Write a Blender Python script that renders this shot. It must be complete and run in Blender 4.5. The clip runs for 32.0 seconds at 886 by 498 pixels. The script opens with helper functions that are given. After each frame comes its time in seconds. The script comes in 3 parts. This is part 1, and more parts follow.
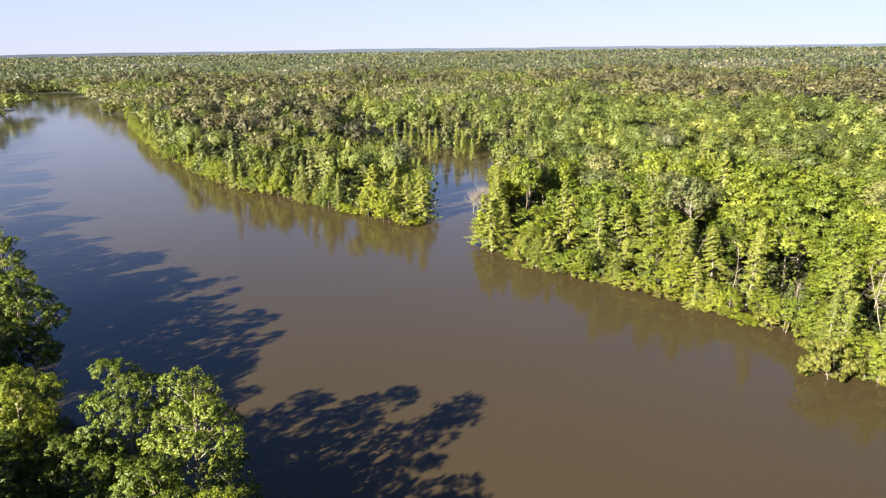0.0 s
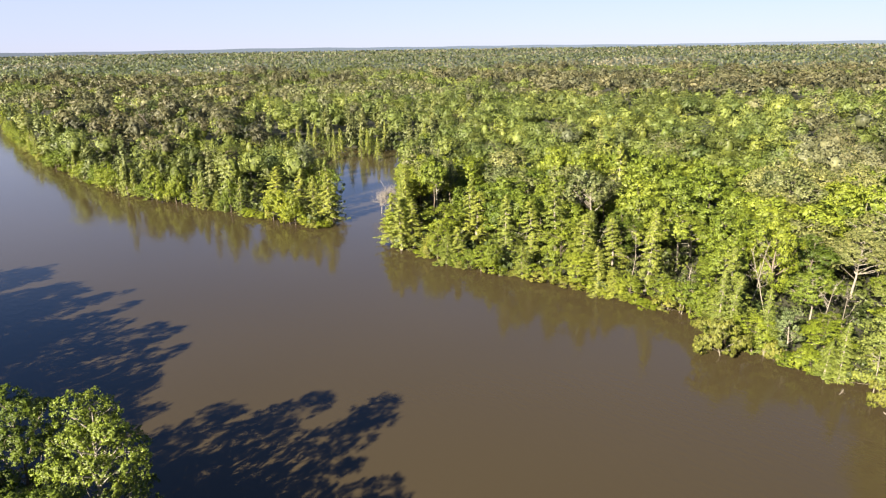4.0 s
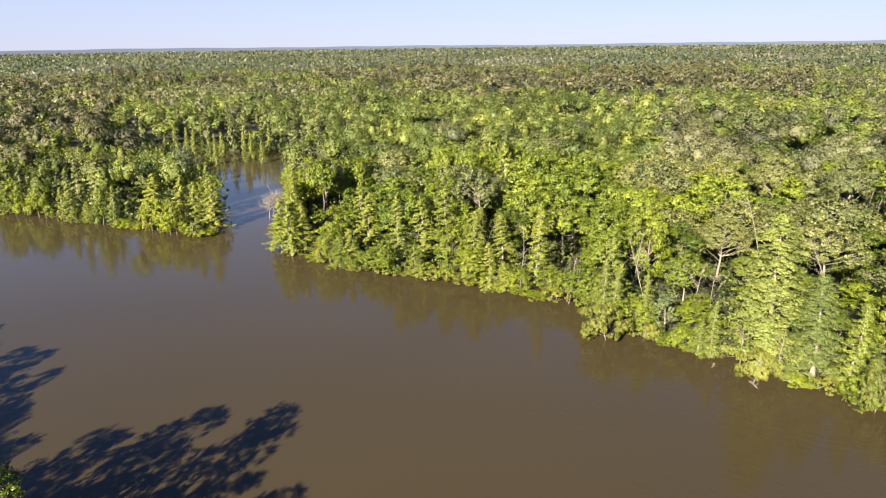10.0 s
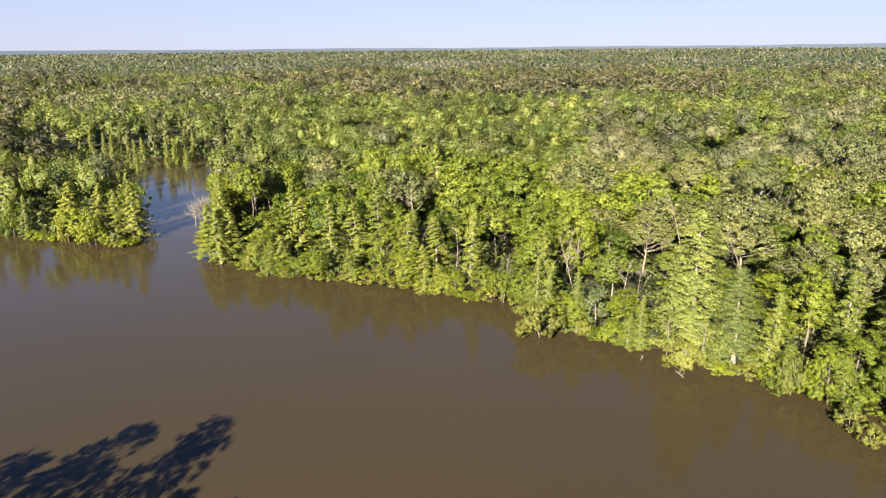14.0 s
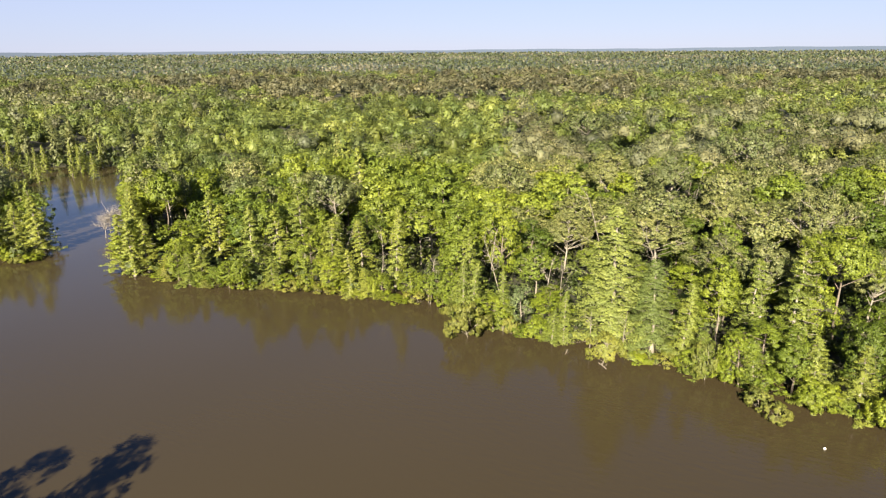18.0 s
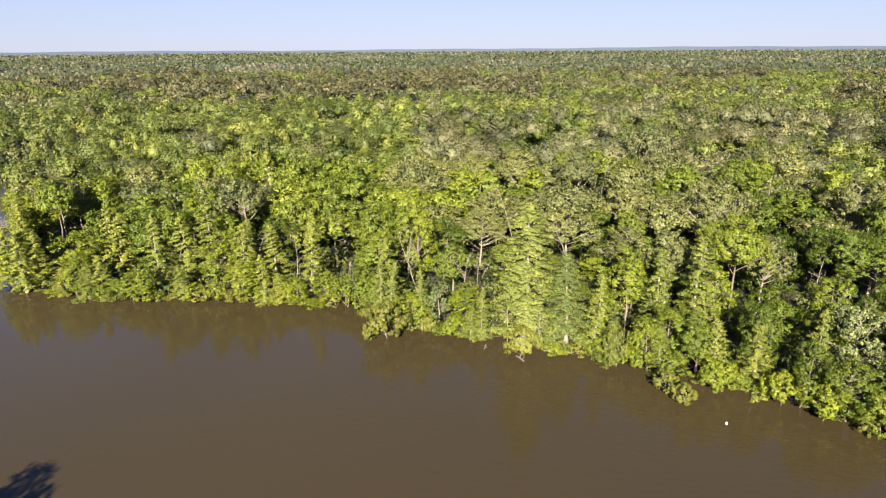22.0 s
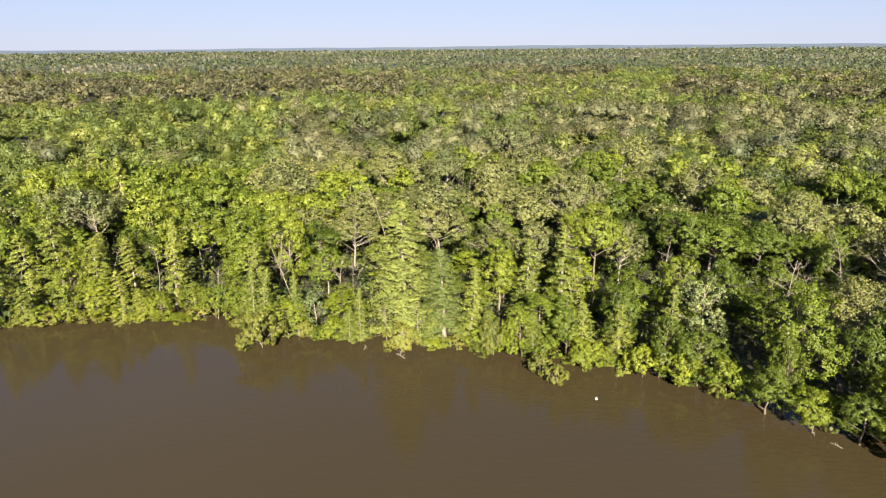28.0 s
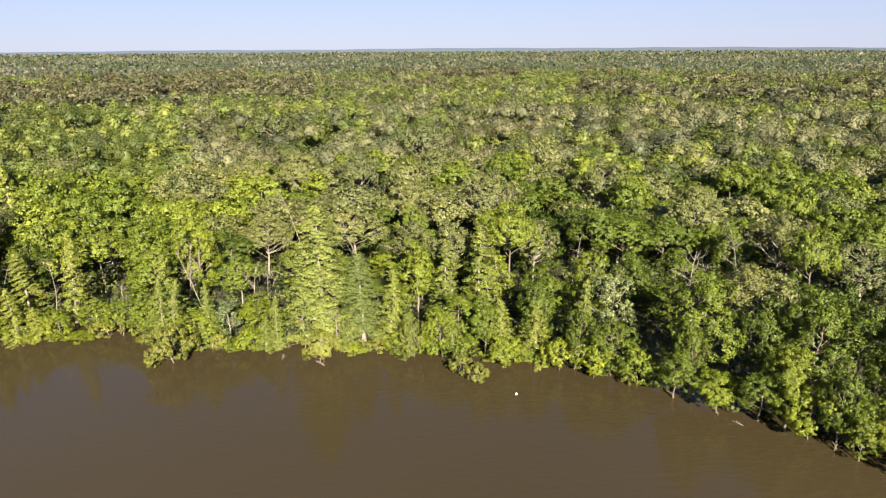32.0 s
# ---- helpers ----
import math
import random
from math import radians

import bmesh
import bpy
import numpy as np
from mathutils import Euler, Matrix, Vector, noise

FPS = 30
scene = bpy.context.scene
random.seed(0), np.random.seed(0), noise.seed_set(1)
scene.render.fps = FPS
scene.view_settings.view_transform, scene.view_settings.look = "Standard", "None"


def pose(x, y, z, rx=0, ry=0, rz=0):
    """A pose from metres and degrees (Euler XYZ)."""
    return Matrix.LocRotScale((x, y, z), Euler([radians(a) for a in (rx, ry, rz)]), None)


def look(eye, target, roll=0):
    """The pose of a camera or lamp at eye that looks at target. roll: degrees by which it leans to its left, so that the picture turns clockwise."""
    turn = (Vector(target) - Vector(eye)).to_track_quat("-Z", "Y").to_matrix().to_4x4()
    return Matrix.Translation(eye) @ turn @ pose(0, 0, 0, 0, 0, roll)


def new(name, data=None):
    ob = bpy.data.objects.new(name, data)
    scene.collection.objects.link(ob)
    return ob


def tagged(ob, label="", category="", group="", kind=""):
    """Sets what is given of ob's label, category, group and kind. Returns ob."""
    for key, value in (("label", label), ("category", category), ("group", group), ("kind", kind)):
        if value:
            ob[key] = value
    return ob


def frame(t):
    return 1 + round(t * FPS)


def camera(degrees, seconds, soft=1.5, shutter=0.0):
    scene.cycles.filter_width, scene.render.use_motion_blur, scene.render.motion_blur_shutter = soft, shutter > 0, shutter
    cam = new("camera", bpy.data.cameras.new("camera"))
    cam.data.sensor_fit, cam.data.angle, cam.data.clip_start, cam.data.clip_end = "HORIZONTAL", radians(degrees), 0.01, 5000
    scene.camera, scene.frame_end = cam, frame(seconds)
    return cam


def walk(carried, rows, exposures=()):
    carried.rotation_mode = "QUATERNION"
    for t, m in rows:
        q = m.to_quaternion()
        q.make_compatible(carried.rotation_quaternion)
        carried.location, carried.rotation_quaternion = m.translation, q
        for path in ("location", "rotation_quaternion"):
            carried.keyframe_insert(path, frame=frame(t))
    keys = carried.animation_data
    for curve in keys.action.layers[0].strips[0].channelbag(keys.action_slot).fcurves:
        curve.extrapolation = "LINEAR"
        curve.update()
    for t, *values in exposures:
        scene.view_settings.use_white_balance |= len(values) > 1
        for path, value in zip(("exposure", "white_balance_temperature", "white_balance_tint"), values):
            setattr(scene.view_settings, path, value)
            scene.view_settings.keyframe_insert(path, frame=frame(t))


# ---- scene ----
# ---- camera: hovers 50 m over the near bank and pans to the right ----
EYE = Vector((0.0, 0.0, 50.0))
ROWS = [
    (0, 0.078, -17.236, -0.777), (0.5, -0.882, -17.249, -0.839), (1, -1.926, -17.279, -0.868), (1.5, -2.96, -17.307, -0.884),
    (2, -4.017, -17.338, -0.885), (2.5, -5.071, -17.365, -0.881), (3, -6.119, -17.38, -0.866), (3.5, -7.167, -17.392, -0.862),
    (5.5, -11.497, -17.438, -0.838), (6, -12.693, -17.443, -0.818), (6.5, -13.303, -17.446, -0.834), (7, -13.741, -17.448, -0.827),
    (7.5, -14.2, -17.454, -0.829), (8, -14.907, -17.457, -0.804), (8.5, -15.695, -17.467, -0.793), (9, -16.501, -17.473, -0.749),
    (9.5, -17.25, -17.492, -0.749), (10, -18.001, -17.498, -0.73), (10.5, -18.722, -17.499, -0.726), (11, -19.459, -17.484, -0.694),
    (11.5, -20.215, -17.462, -0.663), (12, -20.978, -17.422, -0.636), (12.5, -21.751, -17.389, -0.601), (13, -22.512, -17.363, -0.567),
    (13.5, -23.294, -17.348, -0.543), (15.5, -26.467, -17.223, -0.469), (16, -27.33, -17.208, -0.452), (16.5, -28.207, -17.19, -0.447),
    (17, -29.082, -17.169, -0.444), (17.5, -29.992, -17.15, -0.441), (18, -30.908, -17.146, -0.44), (18.5, -31.846, -17.154, -0.443),
    (19, -32.815, -17.169, -0.446), (19.5, -33.778, -17.178, -0.433), (20, -34.741, -17.185, -0.432), (20.5, -35.694, -17.191, -0.428),
    (21, -36.656, -17.197, -0.432), (21.5, -37.638, -17.202, -0.423), (22, -38.608, -17.211, -0.417), (22.5, -39.567, -17.215, -0.403),
    (23, -40.546, -17.219, -0.388), (23.5, -41.519, -17.226, -0.37), (24, -42.474, -17.244, -0.364), (24.5, -43.426, -17.274, -0.384),
    (25, -44.379, -17.306, -0.417), (25.5, -45.311, -17.331, -0.434), (27.5, -49.171, -17.4, -0.457), (28, -50.141, -17.383, -0.461),
    (28.5, -51.105, -17.368, -0.439), (29, -52.072, -17.35, -0.409), (29.5, -53.023, -17.328, -0.372), (30, -53.99, -17.304, -0.329),
    (30.5, -54.928, -17.276, -0.298), (31, -55.883, -17.253, -0.267), (31.5, -56.817, -17.234, -0.275), (32, -57.76, -17.22, -0.313),
]
cam = camera(68.3, 32.0, soft=1.2)


def aim(yaw, pitch, roll):
    a, b = radians(yaw), radians(pitch)
    way = Vector((-math.sin(a) * math.cos(b), math.cos(a) * math.cos(b), math.sin(b)))
    return look(EYE, EYE + way, roll)


walk(cam, [(t, aim(yaw, pitch, roll)) for t, yaw, pitch, roll in ROWS], exposures=[(0.0, 2.80), (6.0, 2.70), (13.0, 2.58), (20.0, 2.51), (32.0, 2.48)])

# ---- sky and sun ----
SUN_EL, SUN_AZ = 25.5, 226.0          # degrees; azimuth clockwise from +y
world = bpy.data.worlds.new("world")
scene.world = world
world.use_nodes = True
wn, wl = world.node_tree.nodes, world.node_tree.links
sky = wn.new("ShaderNodeTexSky")
sky.sky_type, sky.sun_disc = "NISHITA", False
sky.sun_elevation, sky.sun_rotation = radians(SUN_EL), radians(SUN_AZ)
sky.air_density, sky.dust_density, sky.ozone_density = 1.0, 0.0, 5.0
haze = wn.new("ShaderNodeMix")            # thin haze over the clear sky
haze.data_type = "RGBA"
up = wn.new("ShaderNodeTexCoord")
apart = wn.new("ShaderNodeSeparateXYZ")
wl.new(up.outputs["Generated"], apart.inputs[0])
fade = wn.new("ShaderNodeMapRange")       # the haze lies low and thins out upwards
for k, v in enumerate((0.06, 0.34, 0.72, 0.05)):
    fade.inputs[k + 1].default_value = v
wl.new(apart.outputs[2], fade.inputs[0])
wl.new(fade.outputs[0], haze.inputs[0])
haze.inputs[7].default_value = (5.6, 5.75, 7.8, 1)
deep = wn.new("ShaderNodeMix")            # a clear, deep blue sky overhead
deep.data_type, deep.blend_type = "RGBA", "MULTIPLY"
deep.inputs[0].default_value = 1.0
deep.inputs[7].default_value = (0.84, 0.97, 1.24, 1)
wl.new(sky.outputs[0], deep.inputs[6])
wl.new(deep.outputs[2], haze.inputs[6])
wl.new(haze.outputs[2], wn["Background"].inputs[0])
wn["Background"].inputs[1].default_value = 0.0205
sun = new("sun", bpy.data.lights.new("sun", "SUN"))
sun.data.energy, sun.data.angle, sun.data.color = 5.0, radians(0.6), (1.0, 0.88, 0.68)
sa, se = radians(SUN_AZ), radians(SUN_EL)
toward = Vector((math.sin(sa) * math.cos(se), math.cos(sa) * math.cos(se), math.sin(se)))
sun.matrix_world = look((0, 0, 120), Vector((0, 0, 120)) - toward)

# ---- materials ----


def material(name):
    m = bpy.data.materials.new(name)
    m.use_nodes = True
    nt = m.node_tree
    for node in list(nt.nodes):
        nt.nodes.remove(node)
    out = nt.nodes.new("ShaderNodeOutputMaterial")
    return m, nt, out


def node(nt, kind, **values):
    made = nt.nodes.new(kind)
    for key, value in values.items():
        made.inputs[key].default_value = value
    return made


def mix_colour(nt, fac, a, b, blend="MIX"):
    mx = nt.nodes.new("ShaderNodeMix")
    mx.data_type, mx.blend_type = "RGBA", blend
    for value, socket in ((fac, mx.inputs[0]), (a, mx.inputs[6]), (b, mx.inputs[7])):
        if isinstance(value, bpy.types.NodeSocket):
            nt.links.new(value, socket)
        elif isinstance(value, tuple):
            socket.default_value = (*value, 1)
        else:
            socket.default_value = value
    return mx.outputs[2]


def ramp(nt, fac, *stops):
    r = nt.nodes.new("ShaderNodeValToRGB")
    nt.links.new(fac, r.inputs[0])
    while len(r.color_ramp.elements) < len(stops):
        r.color_ramp.elements.new(0.5)
    for e, (at, c) in zip(r.color_ramp.elements, stops):
        e.position, e.color = at, (*c, 1) if isinstance(c, tuple) else (c, c, c, 1)
    return r.outputs[0]


def noise_fac(nt, scale, detail=3.0, coords="Object", rough=0.55):
    tc = nt.nodes.new("ShaderNodeTexCoord")
    n = node(nt, "ShaderNodeTexNoise", Scale=scale, Detail=detail, Roughness=rough)
    nt.links.new(tc.outputs[coords], n.inputs["Vector"])
    return n.outputs[0]


def world_noise(nt, scale, detail=3.0):
    g = nt.nodes.new("ShaderNodeNewGeometry")
    n = node(nt, "ShaderNodeTexNoise", Scale=scale, Detail=detail)
    nt.links.new(g.outputs["Position"], n.inputs["Vector"])
    return n.outputs[0]


def foliage(name, dark, mid, light, through_part=0.27, joined=False, patch=0.035, grain=3.2):
    """Leaves: every leaf differs a little, every tree more, with some light passing through."""
    m, nt, out = material(name)
    g = nt.nodes.new("ShaderNodeNewGeometry")
    oi = nt.nodes.new("ShaderNodeObjectInfo")
    base = ramp(nt, g.outputs["Random Per Island"], (0.0, dark), (0.5, mid), (1.0, light))
    patchy = world_noise(nt, patch, 2.0)
    tone = ramp(nt, patchy, (0.3, (0.82, 0.88, 0.85)), (0.7, (1.16, 1.10, 1.0)))
    base = mix_colour(nt, 1.0, base, tone, "MULTIPLY")
    speck = ramp(nt, world_noise(nt, grain, 2.0), (0.36, 0.90), (0.62, 1.10))
    base = mix_colour(nt, 1.0, base, speck, "MULTIPLY")
    clump = ramp(nt, world_noise(nt, 0.55, 2.0), (0.34, (0.80, 0.84, 0.86)), (0.66, (1.18, 1.15, 1.10)))
    base = mix_colour(nt, 1.0, base, clump, "MULTIPLY")
    if not joined:
        own = ramp(nt, oi.outputs["Random"], (0.0, (0.70, 0.76, 0.82)), (0.5, (0.98, 0.98, 0.98)), (1.0, (1.16, 1.13, 1.08)))
    else:
        tree = nt.nodes.new("ShaderNodeAttribute")
        tree.attribute_name = "tone"
        own = ramp(nt, tree.outputs["Fac"], (0.0, (0.52, 0.60, 0.66)), (0.5, (0.96, 0.97, 0.98)), (1.0, (1.26, 1.21, 1.16)))
    base = mix_colour(nt, 1.0, base, own, "MULTIPLY")
    p = node(nt, "ShaderNodeBsdfPrincipled", Roughness=0.55)
    p.inputs["Specular IOR Level"].default_value = 0.3
    tr = nt.nodes.new("ShaderNodeBsdfTranslucent")
    nt.links.new(base, p.inputs["Base Color"])
    nt.links.new(mix_colour(nt, 1.0, base, (1.10, 1.15, 0.70), "MULTIPLY"), tr.inputs["Color"])
    mx = node(nt, "ShaderNodeMixShader", Fac=through_part)
    nt.links.new(p.outputs[0], mx.inputs[1])
    nt.links.new(tr.outputs[0], mx.inputs[2])
    nt.links.new(mx.outputs[0], out.inputs[0])
    return m


def plain(name, a, b, scale=3.0, rough=0.85, bump=0.3):
    m, nt, out = material(name)
    f = noise_fac(nt, scale, 5.0)
    p = node(nt, "ShaderNodeBsdfPrincipled", Roughness=rough)
    nt.links.new(ramp(nt, f, (0.3, a), (0.7, b)), p.inputs["Base Color"])
    bp = node(nt, "ShaderNodeBump", Strength=bump, Distance=0.05)
    nt.links.new(f, bp.inputs["Height"])
    nt.links.new(bp.outputs[0], p.inputs["Normal"])
    nt.links.new(p.outputs[0], out.inputs[0])
    return m


LEAF = {
    "tupelo": (0.108, 0.133, 0.012), "gum": (0.090, 0.116, 0.013), "ash": (0.110, 0.137, 0.016), "cypress": (0.122, 0.141, 0.025),
    "great_cypress": (0.128, 0.147, 0.036), "oak": (0.108, 0.114, 0.028), "pine": (0.082, 0.082, 0.021), "willow": (0.126, 0.130, 0.024), "shrub": (0.116, 0.142, 0.011),
    "holly": (0.060, 0.084, 0.008), "poplar": (0.090, 0.110, 0.044), "maple": (0.100, 0.128, 0.014),
}
OAK_TONES = ((0.054, 0.067, 0.020), (0.097, 0.107, 0.032), (0.185, 0.187, 0.080))
TONES = {k: tuple(tuple(f * c for c in v) for f in ((0.5, 0.8, 2.2) if k == "poplar" else (0.58, 1.02, 1.42))) for k, v in LEAF.items()}
TONES["oak"] = OAK_TONES
LEAVES = {k: foliage(k + "_leaves", *v) for k, v in TONES.items()}
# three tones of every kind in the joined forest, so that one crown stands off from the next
# the extra blue paints the haze of distance into the leaf colour
HAZED_LEAVES = {(k, q): foliage(k + "_hazed_leaves", *(tuple(f * c * m for c, m in zip(v, (q * 1.04, q, q * 2.1))) for f in (0.88, 1.0, 1.12)), joined=True, grain=1.2)
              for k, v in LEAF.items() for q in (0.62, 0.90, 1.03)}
# leaf colours of the horizon, with grey-blue haze mixed into them
HAZY = {k: foliage(k + "_hazy_horizon_leaves", *(tuple(f * c for c in v) for f in (0.8, 1.0, 1.2)), joined=True, patch=0.006, grain=0.35)
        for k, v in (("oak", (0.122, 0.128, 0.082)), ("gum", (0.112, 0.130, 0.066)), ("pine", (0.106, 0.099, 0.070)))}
BARK = plain("grey_brown_bark", (0.05, 0.040, 0.030), (0.13, 0.105, 0.082), 2.5)
PALE_BARK = plain("pale_bark", (0.085, 0.074, 0.058), (0.22, 0.195, 0.16), 2.0)
DEAD_WOOD = plain("bleached_dead_wood", (0.09, 0.077, 0.063), (0.21, 0.185, 0.157), 2.0)
SOIL = plain("forest_floor", (0.013, 0.013, 0.007), (0.034, 0.034, 0.015), 0.4)


def water_material():
    m, nt, out = material("brown_river_water")
    g = nt.nodes.new("ShaderNodeNewGeometry")
    p = node(nt, "ShaderNodeBsdfPrincipled", Roughness=0.10, IOR=1.33)
    wide = world_noise(nt, 0.012, 2.0)
    nt.links.new(ramp(nt, wide, (0.3, (0.0275, 0.0210, 0.0104)), (0.7, (0.0325, 0.0250, 0.0130))), p.inputs["Base Color"])
    fine = node(nt, "ShaderNodeTexNoise", Scale=1.3, Detail=3.0)
    stretch = nt.nodes.new("ShaderNodeMapping")
    stretch.vector_type = "TEXTURE"          # drawn out along the stream
    stretch.inputs["Rotation"].default_value = (0, 0, radians(34))
    stretch.inputs["Scale"].default_value = (1.0, 3.0, 1.0)
    nt.links.new(g.outputs["Position"], stretch.inputs[0])
    nt.links.new(stretch.outputs[0], fine.inputs["Vector"])
    bp = node(nt, "ShaderNodeBump", Strength=0.25, Distance=0.05)
    streak = node(nt, "ShaderNodeTexNoise", Scale=0.02, Detail=4.0)
    nt.links.new(stretch.outputs[0], streak.inputs["Vector"])
    nt.links.new(ramp(nt, streak.outputs[0], (0.40, 0.04), (0.62, 0.85)), bp.inputs["Strength"])
    nt.links.new(fine.outputs[0], bp.inputs["Height"])
    nt.links.new(bp.outputs[0], p.inputs["Normal"])
    nt.links.new(p.outputs[0], out.inputs[0])
    return m


WATER = water_material()

# ---- the plan: n runs across the river, s upstream along it ----
CA, SA = math.cos(radians(34)), math.sin(radians(34))


def to_ns(x, y):
    return x * CA + y * SA, -x * SA + y * CA


def to_xy(n, s):
    return n * CA - s * SA, n * SA + s * CA


RIGHT_S = [-400, -200, -100, -70, -54, -48, -42, -36, -29, -22, -16, -9, -3, 5, 17, 34, 41, 50, 55, 63, 74, 90, 97, 116, 126, 152, 160, 188, 218, 253, 329, 430, 536, 626, 700, 800, 900, 1000, 1300]
RIGHT_N = [-230, -60, 25, 51, 67, 75, 79.5, 86, 91, 94, 96, 97, 98.5, 101, 102, 103, 103, 109, 111, 108.5, 107, 105, 99.5, 98.5, 96.5, 98.5, 93, 86, 77, 67.5, 64.5, 70, 80, 77, 77, 76, 40, -30, -300]
LEFT_S = [-400, -200, -100, -55, 0, 40, 66, 80, 110, 150, 240, 400, 500, 535, 640, 726, 800, 900, 1000, 1300]
LEFT_N = [-300, -130, -40, 0, 6, 10, 11, 3, 0, -10, -22, -15, 0, 2, 15, 40, 15, -50, -120, -400]
CREEK = [(-5, 186), (10, 156), (14, 185), (16, 205), (20, 240), (26, 262), (34, 300), (20, 322), (-30, 348), (-52, 332), (-40, 300), (-20, 262), (-10, 230), (-3, 205)]


def inside(poly, x, y):
    hit = np.zeros(np.shape(x), bool)
    for (x0, y0), (x1, y1) in zip(poly, poly[1:] + poly[:1]):
        if y0 != y1:
            hit ^= ((y0 > y) != (y1 > y)) & (x < (x1 - x0) * (y - y0) / (y1 - y0) + x0)
    return hit


def is_water(x, y, grow=0.0):
    """True over the river or the creek; grow widens the river."""
    n, s = to_ns(x, y)
    river = (n < np.interp(s, RIGHT_S, RIGHT_N) + grow) & (n > np.interp(s, LEFT_S, LEFT_N) - grow) & (s < 1300) & (s > -400)
    return river | inside(CREEK, x, y)


def mesh_from(name, verts, faces, mats, smooth=False, normals=None):
    """A mesh from arrays; faces all have the same number of corners."""
    verts, faces = np.asarray(verts, np.float32), np.asarray(faces, np.int32)
    me = bpy.data.meshes.new(name)
    me.vertices.add(len(verts))
    me.vertices.foreach_set("co", verts.ravel())
    k = faces.shape[1]
    me.loops.add(faces.size)
    me.loops.foreach_set("vertex_index", faces.ravel())
    me.polygons.add(len(faces))
    me.polygons.foreach_set("loop_start", np.arange(0, faces.size, k, dtype=np.int32))
    if smooth or normals is not None:
        me.polygons.foreach_set("use_smooth", np.ones(len(faces), bool))
    me.update(calc_edges=True)
    if normals is not None:
        me.normals_split_custom_set_from_vertices(np.asarray(normals, np.float32))
    for m in mats:
        me.materials.append(m)
    return me


def leafy_mesh(name, leaves, mat, tones=None):
    """Leaves as a mesh; tones: how light the leaves of each tree are, for every vertex."""
    v, f, nrm = leaves
    me = mesh_from(name, v, f, [mat], normals=nrm)
    if tones is not None:
        me.attributes.new("tone", "FLOAT", "POINT").data.foreach_set("value", tones.astype(np.float32))
    return me


def grid_faces(rows, cols, wrap=False):
    i, j = np.meshgrid(np.arange(rows - 1), np.arange(cols if wrap else cols - 1), indexing="ij")
    a, b = i * cols + j, i * cols + (j + 1) % cols
    return np.stack([a, b, b + cols, a + cols], -1).reshape(-1, 4)


# ---- ground and water ----
axis = np.concatenate([-np.geomspace(5200, 460, 26), np.arange(-450, 451, 7.5), np.geomspace(460, 5200, 26)])
gx, gy = np.meshgrid(axis, axis, indexing="ij")
dry = 1.0 - is_water(gx, gy).astype(float)
soft = dry.copy()
for _ in range(2):
    pad = np.pad(soft, 1, mode="edge")
    soft = (pad[:-2, 1:-1] + pad[2:, 1:-1] + pad[1:-1, :-2] + pad[1:-1, 2:] + 2 * soft) / 6
gz = -2.2 + soft * 2.7
ground = tagged(new("ground", mesh_from("ground", np.stack([gx, gy, gz], -1).reshape(-1, 3), grid_faces(len(axis), len(axis))[:, ::1], [SOIL])),
                "dark leaf-littered forest floor sloping under the river", "ground", kind="structure")

wn_, ws_ = np.meshgrid(np.linspace(-320, 260, 30), np.linspace(-420, 1320, 60), indexing="ij")
wx, wy = to_xy(wn_, ws_)
river = tagged(new("water", mesh_from("water", np.stack([wx, wy, 0 * wx], -1).reshape(-1, 3), grid_faces(30, 60), [WATER], True)),
               "muddy brown river with a smooth, faintly rippled surface", "river", kind="structure")

# ---- trees ----
rng = np.random.default_rng(7)


def tube(points, radii, sides=5):
    """A tapered tube along points, as vertices and quads."""
    pts = np.asarray(points, float)
    way = np.gradient(pts, axis=0)
    way /= np.linalg.norm(way, axis=1)[:, None] + 1e-9
    ref = np.where(abs(way[:, 2:3]) > 0.9, [[1.0, 0, 0]], [[0, 0, 1.0]])
    u = np.cross(way, ref)
    u /= np.linalg.norm(u, axis=1)[:, None] + 1e-9
    v = np.cross(way, u)
    a = np.linspace(0, 2 * math.pi, sides, endpoint=False)
    ring = pts[:, None] + np.asarray(radii)[:, None, None] * (np.cos(a)[None, :, None] * u[:, None] + np.sin(a)[None, :, None] * v[:, None])
    return ring.reshape(-1, 3), grid_faces(len(pts), sides, True)


def joined(parts):
    vs, fs, k = [], [], 0
    for v, f in parts:
        vs.append(v)
        fs.append(np.asarray(f) + k)
        k += len(v)
    return np.concatenate(vs), np.concatenate(fs)


def leaf_sprays(centres, shade_n, size, r, droop=0.0, long=1.3, loose=0.6):
    """One small pointed leaf spray at each centre, turned loosely along shade_n."""
    k = len(centres)
    nrm = shade_n + r.normal(0, loose, (k, 3))
    nrm /= np.linalg.norm(nrm, axis=1)[:, None] + 1e-9
    t = np.cross(nrm, r.normal(0, 1, (k, 3)))
    t /= np.linalg.norm(t, axis=1)[:, None] + 1e-9
    b = np.cross(nrm, t)
    t[:, 2] -= droop
    sz = (size * r.uniform(0.7, 1.3, k))[:, None]
    v = np.stack([centres + t * sz * long * 0.6, centres - t * sz * long * 0.4 + b * sz * 0.55, centres - t * sz * long * 0.4 - b * sz * 0.55], 1).reshape(-1, 3)
    soft_n = 0.6 * shade_n + 0.4 * nrm
    soft_n /= np.linalg.norm(soft_n, axis=1)[:, None] + 1e-6
    return v, np.arange(3 * k).reshape(-1, 3), np.repeat(soft_n, 3, axis=0)


